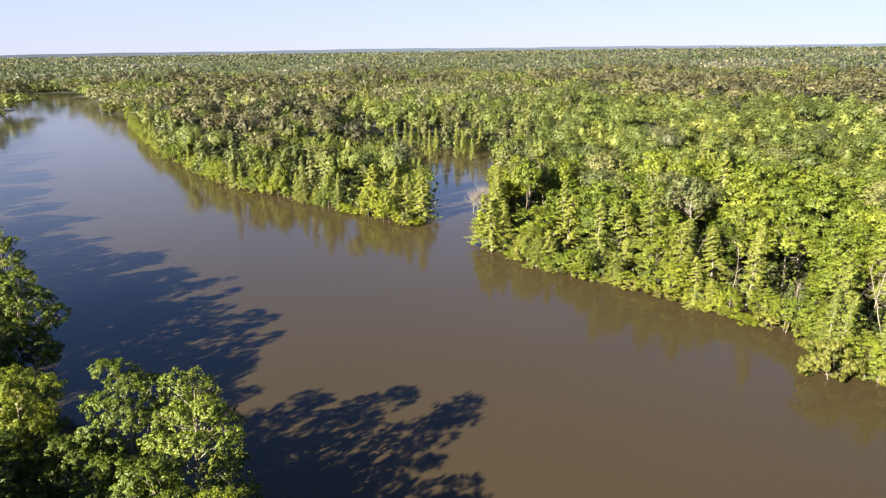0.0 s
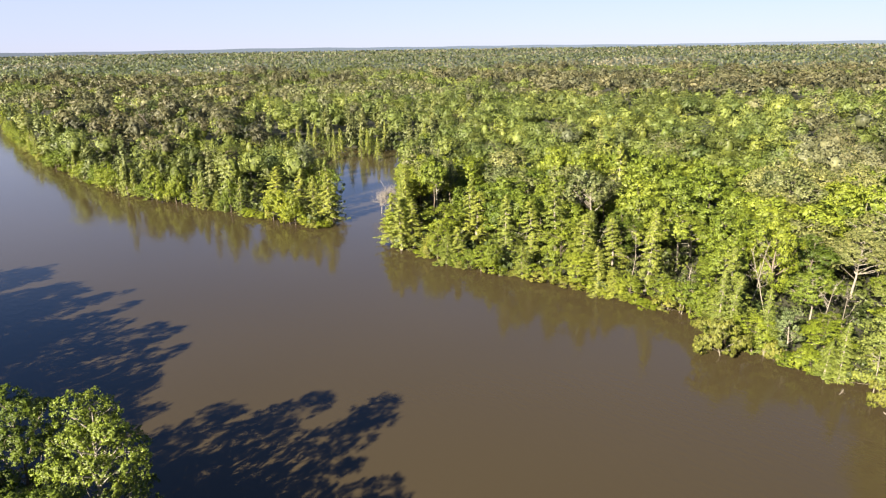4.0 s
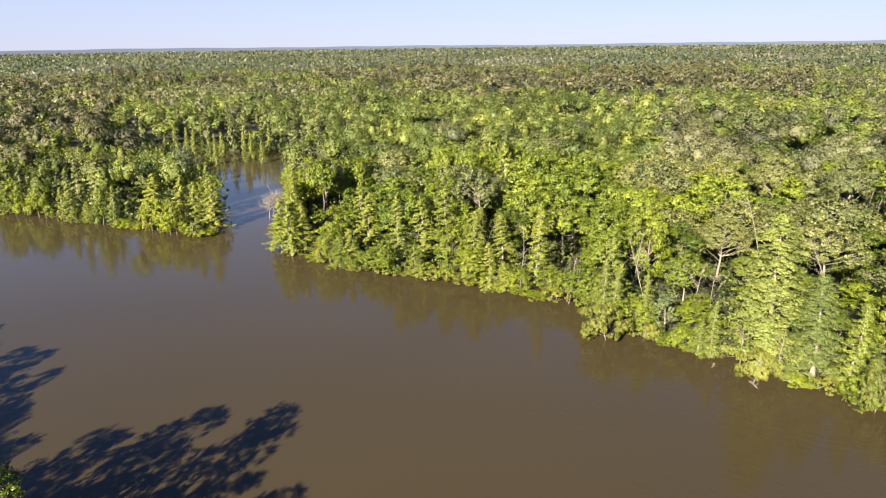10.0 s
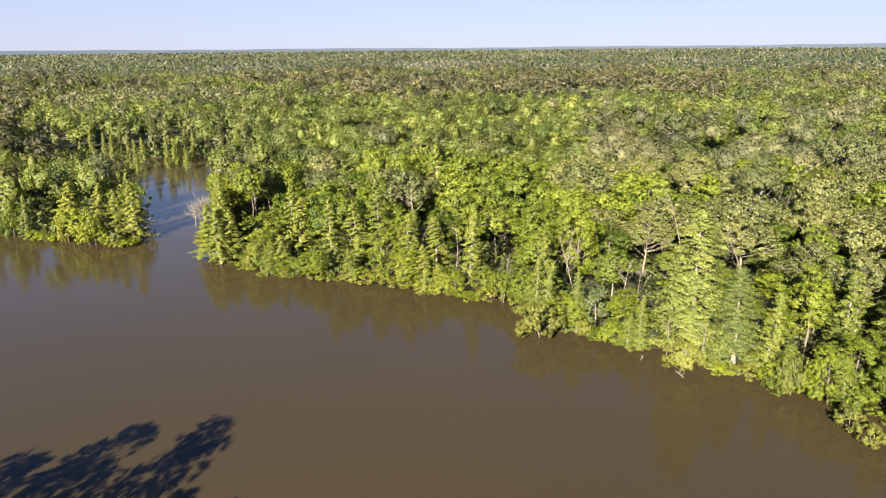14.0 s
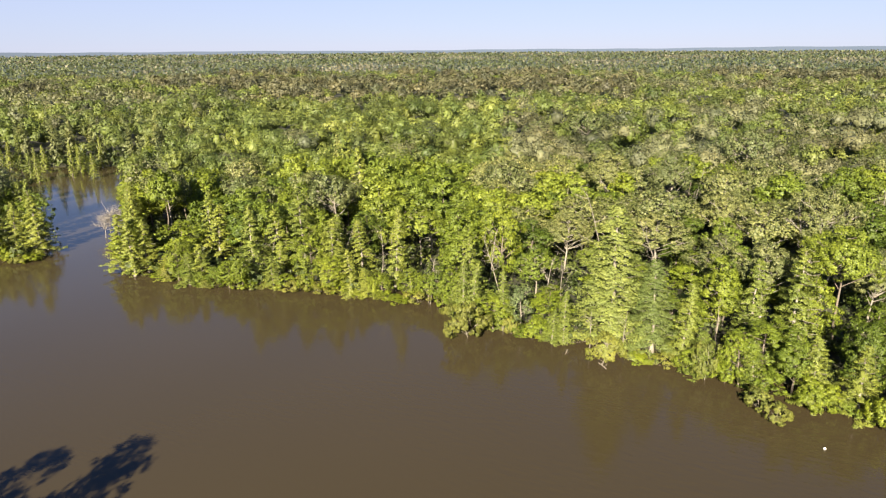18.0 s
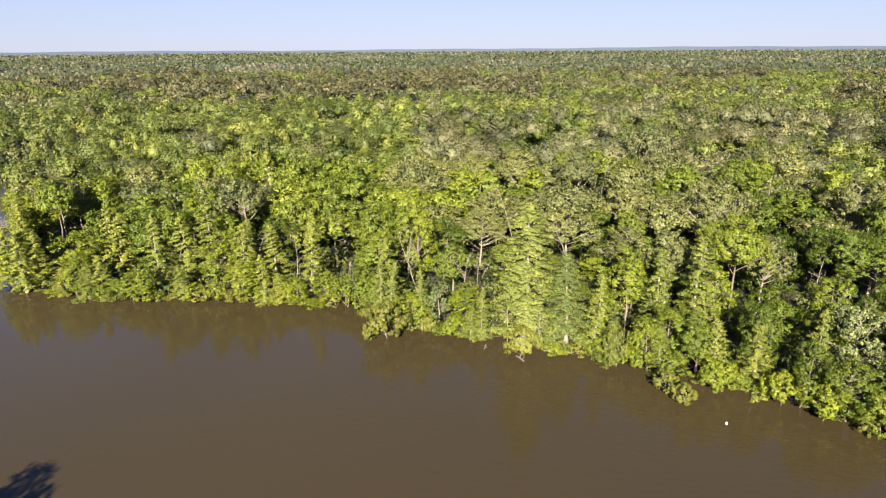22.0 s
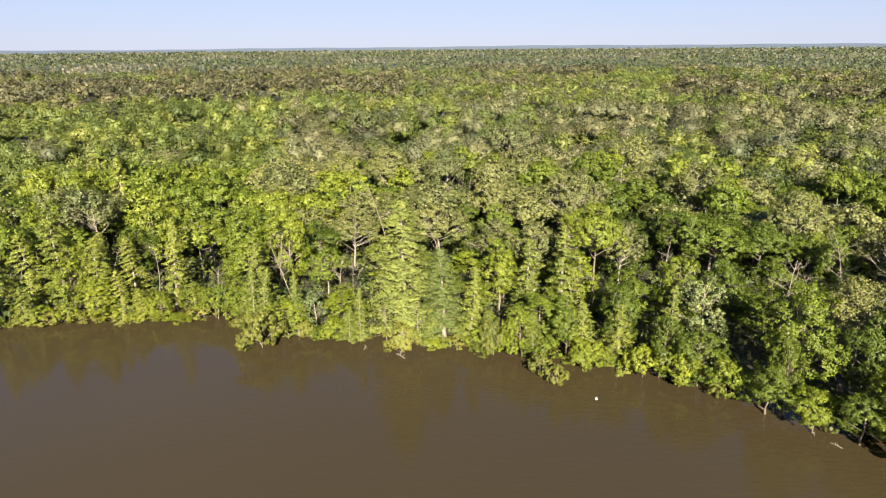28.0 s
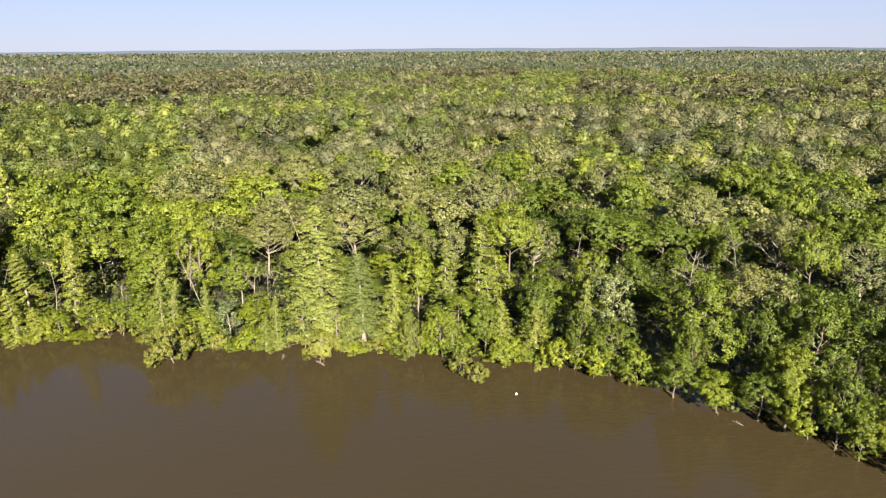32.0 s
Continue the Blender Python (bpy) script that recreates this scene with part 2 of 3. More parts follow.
# kind: height, crown radius, depth of the crown, limbs with leaves, size of a limb's leaf mass, clumps on it
SHAPE = {"tupelo": (17.0, 4.6, 14.0, 22, 1.75, 9), "gum": (18.5, 4.9, 9.0, 16, 1.9, 9), "ash": (17.0, 4.7, 9.8, 17, 1.8, 9), "cypress": (19.0, 4.3, 18.2, 80, 0.44, 5),
         "oak": (18.5, 6.6, 10.6, 28, 1.95, 9), "great_cypress": (24.0, 6.2, 23.4, 170, 0.42, 6), "pine": (22.0, 4.4, 9.5, 20, 1.35, 8), "willow": (5.5, 3.3, 5.6, 12, 1.05, 9), "shrub": (5.5, 2.6, 5.4, 10, 1.05, 9),
         "holly": (15.0, 4.6, 13.6, 24, 1.6, 9), "poplar": (15.0, 3.9, 13.2, 20, 1.35, 8), "maple": (19.0, 5.6, 17.5, 64, 1.45, 8)}
CYPRESS = ("cypress", "great_cypress")
TO_GROUND = ("tupelo", "holly", "poplar", "willow", "shrub", "maple")


def unit(v):
    return v / (np.linalg.norm(v, axis=-1, keepdims=True) + 1e-9)


def crown_form(kind, r, fine=1):
    """The leafy clumps of one crown: centres, radii, the way each faces, and the middle of the limb that carries it."""
    height, radius, depth, count, lobe, per = SHAPE[kind]
    per *= fine
    i = np.arange(count) + r.uniform(0.1, 0.9, count)
    ang = np.arange(count) * 2.399 + r.normal(0, 0.35, count)
    if kind in CYPRESS:
        h = 0.03 + 0.95 * (i / count) ** 0.9
        reach = radius * (0.94 * (1 - h) ** (0.62 if kind == "great_cypress" else 0.78) + 0.06) * r.uniform(0.68, 1.12, count)
        f = np.linspace(0.36, 1.0, per)[None] + r.normal(0, 0.05, (count, per))
        a = ang[:, None] + r.normal(0, 0.16, (count, per))
        out = reach[:, None] * f
        z = height * h[:, None] - 0.16 * out + r.normal(0, 0.12, (count, per)) + 0.3
        c = np.stack([out * np.cos(a), out * np.sin(a), np.maximum(z, 0.3)], -1).reshape(-1, 3)
        rad = (lobe * (0.55 + 0.22 * reach[:, None] * (1.25 - 0.5 * f)) * r.uniform(0.75, 1.25, (count, per))).ravel()
        face = unit(np.stack([0.55 * np.cos(a), 0.55 * np.sin(a), np.full(a.shape, 0.6)], -1).reshape(-1, 3))
        tips = np.stack([reach * np.cos(ang), reach * np.sin(ang), height * h - 0.16 * reach + 0.3], -1)
        return c, rad, face, tips
    half = depth / 2
    mid = np.array([0, 0, height - half])
    span = 1.9 if kind in TO_GROUND else 1.62
    rise = 1 - span * i / count
    side = np.sqrt(np.maximum(0.04, 1 - rise * rise))
    if kind in TO_GROUND:
        side = np.where(rise < 0, np.maximum(side, 0.72), side)
    if kind == "maple":
        side = np.clip(0.82 - 0.42 * rise, 0.42, 1.0)
    far = r.uniform(0.62, 1.06, count)
    big = lobe * r.uniform(0.68, 1.32, count)
    out = np.maximum(0.15 * radius, radius * side * far - big * 0.6)
    z = mid[2] + rise * np.maximum(half * far - big * 0.65, 0.2 * half)
    tips = np.stack([out * np.cos(ang), out * np.sin(ang), np.maximum(z, big * 0.55)], -1)
    away = unit((tips - mid) / [radius, radius, half] + [0, 0, 0.25])
    d = unit(unit(r.normal(0, 1, (count, per, 3))) + 0.5 * away[:, None])
    flat = np.array([1, 1, 0.62 if kind in ("pine", "maple") else 0.8])
    c = (tips[:, None] + d * flat * (big[:, None, None] * r.uniform(0.55, 1.0, (count, per, 1)))).reshape(-1, 3)
    rad = (big[:, None] * r.uniform(0.28, 0.52, (count, per))).ravel() / fine ** 0.6
    c[:, 2] = np.minimum(np.maximum(c[:, 2], rad * 0.5), height - rad * 0.5)
    face = unit(0.55 * d + 0.6 * away[:, None]).reshape(-1, 3)
    return c, rad, face, tips


def leaf_points(kind, form, sprays, r, from_z=-1.0):
    """Where the sprays of a crown sit and which way they face; from_z leaves out the clumps below it."""
    c, rad, face, tips = form
    weight = np.where(c[:, 2] >= from_z, rad ** 1.8, 0.0)
    which = r.choice(len(c), sprays, p=weight / weight.sum())
    d = unit(unit(r.normal(0, 1, (sprays, 3))) + 0.55 * face[which])
    flat = np.array([1.2, 1.2, 0.55]) if kind in CYPRESS else np.array([1.0, 1.0, 0.8])
    push = r.uniform(0.5, 1.05, sprays) * r.choice([1.0] * 9 + [1.35], sprays)
    at = c[which] + d * flat * (rad[which] * push)[:, None]
    at[:, 2] = np.maximum(at[:, 2], 0.0)
    if kind == "willow":
        at[:, 2] = np.maximum(at[:, 2] - 0.10 * np.hypot(at[:, 0], at[:, 1]), -0.1)
    mix = (0.5, 0.6) if kind in CYPRESS else (0.62, 0.5)
    return at, unit(mix[0] * d + mix[1] * face[which])


def unit_ball(level):
    bm = bmesh.new()
    bmesh.ops.create_icosphere(bm, subdivisions=level, radius=1.0)
    v, f = np.array([p.co for p in bm.verts]), np.array([[p.index for p in q.verts] for q in bm.faces])
    bm.free()
    return v, f


BALL = unit_ball(2)


def inner_mass(kind, r):
    """The dense heart of a crown, well inside its clumps: vertices, faces, normals."""
    height, radius, depth = SHAPE[kind][:3]
    v, f = BALL
    part = 0.40 if kind not in CYPRESS + ("pine",) else 0.26
    size = np.array([radius * part, radius * part, depth * 0.5 * (part + 0.1)])
    at = v * size * r.uniform(0.8, 1.15, (len(v), 1))
    if kind in CYPRESS:
        at[:, :2] *= (1.25 - 0.85 * (v[:, 2:3] * 0.5 + 0.5))
    at[:, 2] += height - depth / 2 - 0.06 * depth
    at[:, 2] = np.maximum(at[:, 2], 0.05)
    return at, f, unit(v / size)


def with_mass(leaves, mass):
    return np.concatenate([leaves[0], mass[0]]), np.concatenate([leaves[1], mass[1] + len(leaves[0])]), np.concatenate([leaves[2], mass[2]])


LONG = {"willow": 2.3, "pine": 1.9, "cypress": 1.6, "great_cypress": 1.6}


def grow(kind, seed, sprays, size, limbs=True, fine=1):
    """One tree: its trunk and limbs, each as vertices and faces, and its leaves."""
    r = np.random.default_rng(seed)
    height, radius, depth, count, lobe, per = SHAPE[kind]
    form = crown_form(kind, r, fine)
    per *= fine
    steps = 6
    bend = r.normal(0, 0.16, (steps + 1, 2)).cumsum(0)
    line = np.stack([bend[:, 0], bend[:, 1], np.linspace(-0.9, height * (0.97 if kind in CYPRESS else 0.86), steps + 1)], -1)
    line[0, :2] = 0
    base = 0.017 * height * {"oak": 1.0, "cypress": 1.0, "great_cypress": 0.9, "shrub": 0.7, "willow": 0.8}.get(kind, 0.9)
    wood = [tube(line, [base * (1.8 if k == 0 and kind in CYPRESS else 1.0) * (1 - 0.86 * k / steps) for k in range(steps + 1)], 6 if limbs else 4)]
    lean = np.stack([np.interp(form[0][:, 2], line[:, 2], line[:, k]) for k in (0, 1)], -1)
    form[0][:, :2] += lean
    tips = form[3]
    clumps = form[0].reshape(count, per, 3)
    pale = kind in ("oak", "ash", "poplar", "willow", "maple")
    for k in range(0, count if limbs else 0, 1 if count < 30 else 2):
        out = math.hypot(tips[k, 0], tips[k, 1])
        z0 = min(max(height * 0.06, tips[k, 2] - out * (-0.16 if kind in CYPRESS else 0.75) - 0.3), line[-1, 2])
        start = np.array([np.interp(z0, line[:, 2], line[:, 0]), np.interp(z0, line[:, 2], line[:, 1]), z0])
        rad = base * {"oak": 0.30, "cypress": 0.16, "great_cypress": 0.10}.get(kind, 0.28)
        mid = (start + tips[k]) / 2 + r.normal(0, 0.25, 3) + [0, 0, -0.06 * out]
        limb = [tube([start, mid, tips[k]], [rad, rad * 0.72, rad * 0.4], 4)]
        if kind not in CYPRESS:
            for j in range(4 if pale else 2):
                tip = clumps[k, j] + (clumps[k, j] - tips[k]) * (0.35 if pale else 0.1)
                limb.append(tube([mid + (tips[k] - mid) * r.uniform(0.3, 1.0), (tips[k] + tip) / 2 + r.normal(0, 0.18, 3), tip], [rad * 0.42, rad * 0.3, rad * 0.12], 3))
        wood.append(joined(limb))
    at, n = leaf_points(kind, form, sprays, r)
    leaves = leaf_sprays(at, n, size, r, droop=0.7 if kind == "willow" else 0.0, long=LONG.get(kind, 1.25))
    return wood, leaves


LABELS = {
    "tupelo": "leafy bright green tupelo tree in the riverside forest",
    "gum": "tall mid-green sweetgum tree in the riverside forest",
    "ash": "fresh yellow-green ash tree in the riverside forest",
    "cypress": "pale green bald cypress with a cone of layered sprays",
    "great_cypress": "large pale yellow-green bald cypress, a broad cone of layered sprays",
    "oak": "broad olive-green oak with a domed crown and pale limbs",
    "pine": "tall brownish-green pine with tufted crown",
    "willow": "rounded yellow-olive willow bush overhanging the water",
    "shrub": "bright yellow-green shrub at the water's edge",
    "holly": "dense dark green broadleaf tree, also standing in for shaded trees",
    "poplar": "silvery green tree with pale shimmering leaves",
    "maple": "airy bright green maple with tapering crown beside the river",
}
NAMES = {"great_cypress": "cypress_tree", "willow": "willow_bush", "shrub": "shrub", "gum": "sweetgum_tree"}
WOOD = {"cypress": PALE_BARK, "great_cypress": PALE_BARK, "oak": PALE_BARK, "poplar": PALE_BARK, "ash": PALE_BARK, "willow": PALE_BARK, "maple": PALE_BARK}
NEAR = {"great_cypress": (46000, 0.145), "tupelo": (14500, 0.175), "gum": (13000, 0.18), "ash": (12500, 0.172), "cypress": (13500, 0.16), "oak": (16500, 0.19), "pine": (9000, 0.21),
        "willow": (9000, 0.095), "shrub": (6000, 0.125), "holly": (13500, 0.18), "poplar": (9000, 0.175), "maple": (12000, 0.20)}
PROTO = {}


def proto(kind, level, variant, split):
    """The meshes of a kind of tree: level 0 close by, 1 farther off, 2 beside the camera."""
    key = (kind, level, variant, split)
    if key not in PROTO:
        sprays, size = NEAR[kind]
        if level == 2:
            sprays, size = int(sprays * 2.0), size * 0.75
        elif level:
            sprays, size = int(sprays * 0.32), size * 1.8
        w, l = grow(kind, 100 * variant + 17 * level + len(kind) + ord(kind[0]), sprays, size, level != 1 or kind in ("oak", "cypress"), 1 if kind in CYPRESS else (2, 1, 3)[level])
        bark = [WOOD.get(kind, BARK)]
        trunk = w[:1] if split else [joined(w)]
        PROTO[key] = [("trunk", mesh_from("trunk", *trunk[0], bark, True)), ("crown", leafy_mesh("crown", l, LEAVES[kind]))]
        PROTO[key] += [("branch", mesh_from("branch", *limb, bark, True)) for limb in w[1:] if split]
    return PROTO[key]


def plant(kind, x, y, z, tall, wide, level=0, variant=0, label="", group="riverside trees", turn=None, clear=0.62, split=False):
    """A tree of its own: an empty at its foot with trunk and crown, and with split every branch too."""
    top = new(NAMES.get(kind, kind + "_tree"))
    top.empty_display_size = 0.5
    top.matrix_world = pose(x, y, z, rng.normal(0, 2.6), rng.normal(0, 2.6), rng.uniform(0, 360) if turn is None else turn) @ Matrix.Diagonal((wide, wide, tall, 1))
    for part_name, me in proto(kind, level, variant, split):
        new(part_name, me).parent = top
    TAKEN.append((x, y, SHAPE[kind][1] * wide * clear))
    return tagged(top, label or LABELS[kind], "bush" if kind in ("willow", "shrub") else "tree", group)


TAKEN = []


def free(x, y, r):
    return all((x - a) ** 2 + (y - b) ** 2 > (r + c) ** 2 for a, b, c in TAKEN)


def patch_value(x, y, scale, off):
    return noise.noise(Vector((x / scale + off, y / scale - off, off * 0.37)))


def kind_at(x, y):
    """Which tree grows where."""
    d, az = math.hypot(x, y), math.degrees(math.atan2(-x, y))
    n, s = to_ns(x, y)
    wide = 60.0 if d < 330 else 125.0
    u, v, w = rng.uniform(), patch_value(x, y, wide, 3.3), patch_value(x, y, wide * 0.6, 9.1)
    inland = n - float(np.interp(s, RIGHT_S, RIGHT_N))
    leafy = "ash" if w > 0.2 else ("gum" if w < -0.12 else "tupelo")
    if rng.uniform() < 0.12:
        leafy = ("tupelo", "gum", "ash")[int(rng.integers(3))]
    if inland < 9 and d < 520 and n > 20:
        return "cypress" if u < 0.48 + 0.5 * w else ("tupelo" if u < 0.72 else "ash")
    if n < 20 and s < 700:
        return leafy if u < 0.6 else "oak"
    # darker trees grow here; the extra holly also stands for deep shade
    if az < -63 and d < 230:
        return "holly" if u < 0.46 else ("oak" if u < 0.64 else "gum")
    if az > 6.5 and inland > 14 and 200 < d < 460:
        return "pine" if u < 0.48 + v * 0.5 else leafy
    if -8 < az < 9 and 240 < d < 400:
        return "cypress" if u < 0.65 else leafy
    if az < -36 and inland > 22 and d < 430:
        return "oak" if u < 0.60 + v * 0.6 else ("holly" if u > 0.9 else leafy)
    if -46 < az < -14 and 300 < d < 520 and v + w > -0.15:
        return "ash" if u < 0.7 else leafy
    if -47 < az < -16 and 480 < d < 760 and v > -0.35:
        return "pine" if u < 0.6 + v else ("oak" if u < 0.85 else leafy)
    if d > 500:
        return "oak" if v > 0.05 and u < 0.75 else ("pine" if v < -0.22 and u < 0.75 else leafy)
    if inland < 16:
        return "cypress" if u < 0.52 + 0.5 * w else leafy
    return leafy if u < 0.72 + 0.2 * w else ("holly" if u < 0.82 else "cypress" if u < 0.88 else "oak")


def scatter(r0, r1, az0, az1, gap, grow=1.5):
    """Loose, even points in a ring sector on dry land."""
    reach = np.arange(-r1, r1, gap)
    px, py = np.meshgrid(reach, reach, indexing="ij")
    px = px + rng.uniform(-0.46, 0.46, px.shape) * gap
    py = py + rng.uniform(-0.46, 0.46, px.shape) * gap
    px, py = px.ravel(), py.ravel()
    d, az = np.hypot(px, py), np.degrees(np.arctan2(-px, py))
    ok = (d >= r0) & (d < r1) & (az < az1) & (az > az0) & ~is_water(px, py, grow)
    return px[ok], py[ok]


def polar(az, d):
    return -d * math.sin(radians(az)), d * math.cos(radians(az))


AZ0, AZ1 = -104.0, 40.0
# trees that stand out: kind, azimuth, distance, height, crown radius
STAND_OUT = [
    ("great_cypress", -46.3, 109, 25.0, 8.4), ("great_cypress", -50.2, 107, 16.5, 5.2), ("cypress", -52.5, 106, 14.0, 3.8), ("cypress", -58.3, 112, 17.0, 4.2),
    ("oak", -62.0, 148, 23.0, 7.6), ("oak", -50.6, 190, 22.0, 7.5), ("oak", -45.5, 196, 21.0, 7.0), ("oak", -41.5, 188, 21.0, 6.5), ("oak", -71.8, 168, 22.5, 7.5),
    ("oak", -56.0, 240, 24.0, 9.0), ("oak", -43.5, 300, 24.0, 9.5), ("oak", -66.5, 215, 22.0, 8.0), ("oak", -36.0, 165, 17.5, 6.0), ("oak", -55.0, 160, 18.0, 6.0), ("oak", -66.0, 128, 16.5, 5.5),
    ("oak", -79.0, 150, 21.0, 7.0), ("oak", -86.0, 140, 19.0, 7.0), ("ash", -33.0, 128, 14.0, 4.8), ("ash", -39.5, 122, 13.0, 4.4),
    # the holly at -80.8 is a bright tree, coloured dark for shade
    ("poplar", -73.3, 104, 16.5, 4.4), ("poplar", -38.2, 112, 9.0, 2.6), ("holly", -80.8, 99, 18.5, 6.0), ("holly", -66.3, 103, 14.0, 3.6), ("holly", -90.0, 98, 19.0, 5.5), ("holly", -86.0, 99, 15.0, 4.5),
    ("willow", -33.2, 108.3, 8.0, 4.6), ("willow", -46.0, 100.3, 6.0, 3.3), ("willow", -61.0, 91.5, 3.6, 1.9), ("willow", -59.6, 93.5, 4.2, 2.1), ("willow", -55.0, 100, 7.0, 2.8),
    # holly at -79.4, -86.5, -94.5: bright shrubs darkened in leaf colour for shade
    ("shrub", -69.0, 97, 6.0, 2.8), ("shrub", -72.0, 95.5, 6.0, 2.8), ("shrub", -76.2, 94.5, 6.5, 3.3), ("holly", -79.4, 92.5, 8.0, 3.4), ("shrub", -83.0, 90.5, 7.0, 4.0), ("holly", -86.5, 91, 9.0, 3.6),
    ("shrub", -90.5, 89, 8.0, 4.0), ("holly", -94.5, 90, 9.0, 3.6), ("willow", 26.3, 622, 11.0, 9.0), ("shrub", -59.5, 98.0, 5.0, 3.0), ("tupelo", -61.8, 100.0, 11.0, 3.6), ("shrub", -63.6, 97.5, 5.0, 3.0),
    ("cypress", 1.6, 190, 15.5, 4.6), ("cypress", 3.4, 193, 14.0, 4.0), ("cypress", -3.6, 165, 13.5, 4.4), ("cypress", -5.6, 161, 12.5, 4.0),
]
for i, (kind, az, d, tall, rad) in enumerate(STAND_OUT):
    x, y = polar(az, d)
    plant(kind, x, y, 0.1, tall / SHAPE[kind][0], rad / SHAPE[kind][1], 2 if rad > 1.45 * SHAPE[kind][1] and d < 130 else 0 if d < 210 else 1, i % 3, clear=0.95, split=d < 180)

# foliage down to the water along the far bank
s = -98.0
while s < 520:
    if not 120 < s < 158:
        n = float(np.interp(s, RIGHT_S, RIGHT_N))
        d = math.hypot(n, s)
        low = rng.uniform() < 0.5
        # past this azimuth dark holly joins in, partly as colour for deep shade
        dim = math.degrees(math.atan2(SA * s - CA * n, SA * n + CA * s)) < -66
        kind = ("shrub", "shrub", "willow", "holly" if dim else "shrub")[int(rng.integers(4))] if low else ("cypress", "tupelo", "tupelo", "holly" if dim else "cypress")[int(rng.integers(4))]
        tall = rng.uniform(1.8, 5.5) if low else rng.uniform(6, 14)
        rad = rng.uniform(1.6, 3.2) if low else rng.uniform(2.2, 4.0)
        x, y = to_xy(n + rad * rng.uniform(0.3, 0.85), s)
        if free(x, y, -1.3):
            plant(kind, x, y, -0.3, tall / SHAPE[kind][0], rad / SHAPE[kind][1], 0 if d < 160 else 1, int(rng.integers(3)), group="bank growth")
        s += 1.9 if d < 200 else 3.2 if d < 300 else 4.2
    else:
        s += 2.0
# both sides of the creek
for (x0, y0), (x1, y1) in zip(CREEK[1:6], CREEK[2:7]):
    k = max(2, int(math.hypot(x1 - x0, y1 - y0) / 4.5))
    for j in range(k):
        q = (j + rng.uniform(0.2, 0.8)) / k
        plant("cypress" if rng.uniform() < 0.6 else "tupelo", x0 + q * (x1 - x0) + 1.8, y0 + q * (y1 - y0), 0.0, rng.uniform(0.6, 0.85), rng.uniform(0.7, 0.95), 1, int(rng.integers(3)), group="bank growth")
for (x0, y0), (x1, y1) in zip(CREEK[9:13], CREEK[10:14]):
    k = max(2, int(math.hypot(x1 - x0, y1 - y0) / 4.5))
    for j in range(k):
        q = (j + rng.uniform(0.2, 0.8)) / k
        plant("cypress" if rng.uniform() < 0.6 else "tupelo", x0 + q * (x1 - x0) - 2.4, y0 + q * (y1 - y0), 0.0, rng.uniform(0.6, 0.85), rng.uniform(0.7, 0.95), 1, int(rng.integers(3)), group="bank growth")
# cypresses that stand in the flooded end of the creek
for j in range(26):
    x, y = rng.uniform(-42, 26), rng.uniform(284, 345)
    if y > 292 + abs(x + 8) * 0.35:
        plant("cypress", x, y, -0.3, rng.uniform(0.55, 0.85), rng.uniform(0.42, 0.62), 1, int(rng.integers(3)), "slender pale cypress standing in flooded water", "flooded cypresses")

# trees of their own, near enough to be told apart
px, py = scatter(60, 212, AZ0, AZ1, 6.9, 2.5)
for x, y in zip(px, py):
    n, s = to_ns(x, y)
    inland = n - float(np.interp(s, RIGHT_S, RIGHT_N))
    if n < 20 or not free(x, y, 1.3):
        continue
    kind = kind_at(x, y)
    by_cone = min(math.hypot(x - a, y - c) for a, c in (polar(-46.3, 111), polar(-46.6, 122)))
    if by_cone < 18:
        kind = "ash" if rng.uniform() < 0.5 else "tupelo"
    if inland < 20 and kind in ("gum", "ash", "oak", "pine"):
        bright = rng.uniform() < (0.97 if math.degrees(math.atan2(-x, y)) > -64 else 0.45)
        kind = ("ash" if rng.uniform() < 0.45 and inland > 8 else "tupelo") if bright else "holly"
    if (kind == "oak" and not free(x, y, 3.0)) or (inland > 10 and rng.uniform() < (0.42 if math.degrees(math.atan2(-x, y)) < -66 else 0.10)):
        continue
    d = math.hypot(x, y)
    tall = (rng.uniform(0.74, 1.14) + 0.36 * patch_value(x, y, 28.0, 5.7)) * min(1.0, 0.62 + inland * 0.02) * (0.62 if by_cone < 18 else 1.0)
    plant(kind, x, y, 0.3, tall, rng.uniform(0.9, 1.3) if inland > 14 else rng.uniform(0.7, 1.35), 0 if d < 150 else 1, int(rng.integers(3)))

# the near bank, beside the camera; dark holly colour stands for the shade there
for kind, n, s, tall, rad in (("maple", 10.8, 62.0, 21.0, 6.2), ("holly", 6.0, 69.5, 19.0, 5.6), ("tupelo", -3.0, 76.0, 19.5, 4.6), ("holly", 3.0, 60.0, 13.5, 4.8), ("holly", 5.5, 55.0, 16.0, 5.0), ("holly", -1.0, 108.0, 19.0, 6.2),
                              ("maple", -4.0, 137.0, 21.0, 5.5), ("oak", -8.0, 95.0, 19.0, 6.0), ("tupelo", -9.0, 120.0, 21.5, 5.5), ("tupelo", 8.5, 48.5, 15.5, 5.4), ("tupelo", -4.0, 86.0, 15.0, 4.5),
                              ("holly", -6.5, 101.0, 20.5, 5.2), ("holly", -7.0, 114.0, 21.0, 5.2), ("holly", -8.5, 128.0, 21.5, 5.4), ("tupelo", -12.0, 145.0, 23.0, 5.6)):
    x, y = to_xy(n, s)
    plant(kind, x, y, 0.3, tall / SHAPE[kind][0], rad / SHAPE[kind][1], 2, 1, group="near bank trees", split=True)
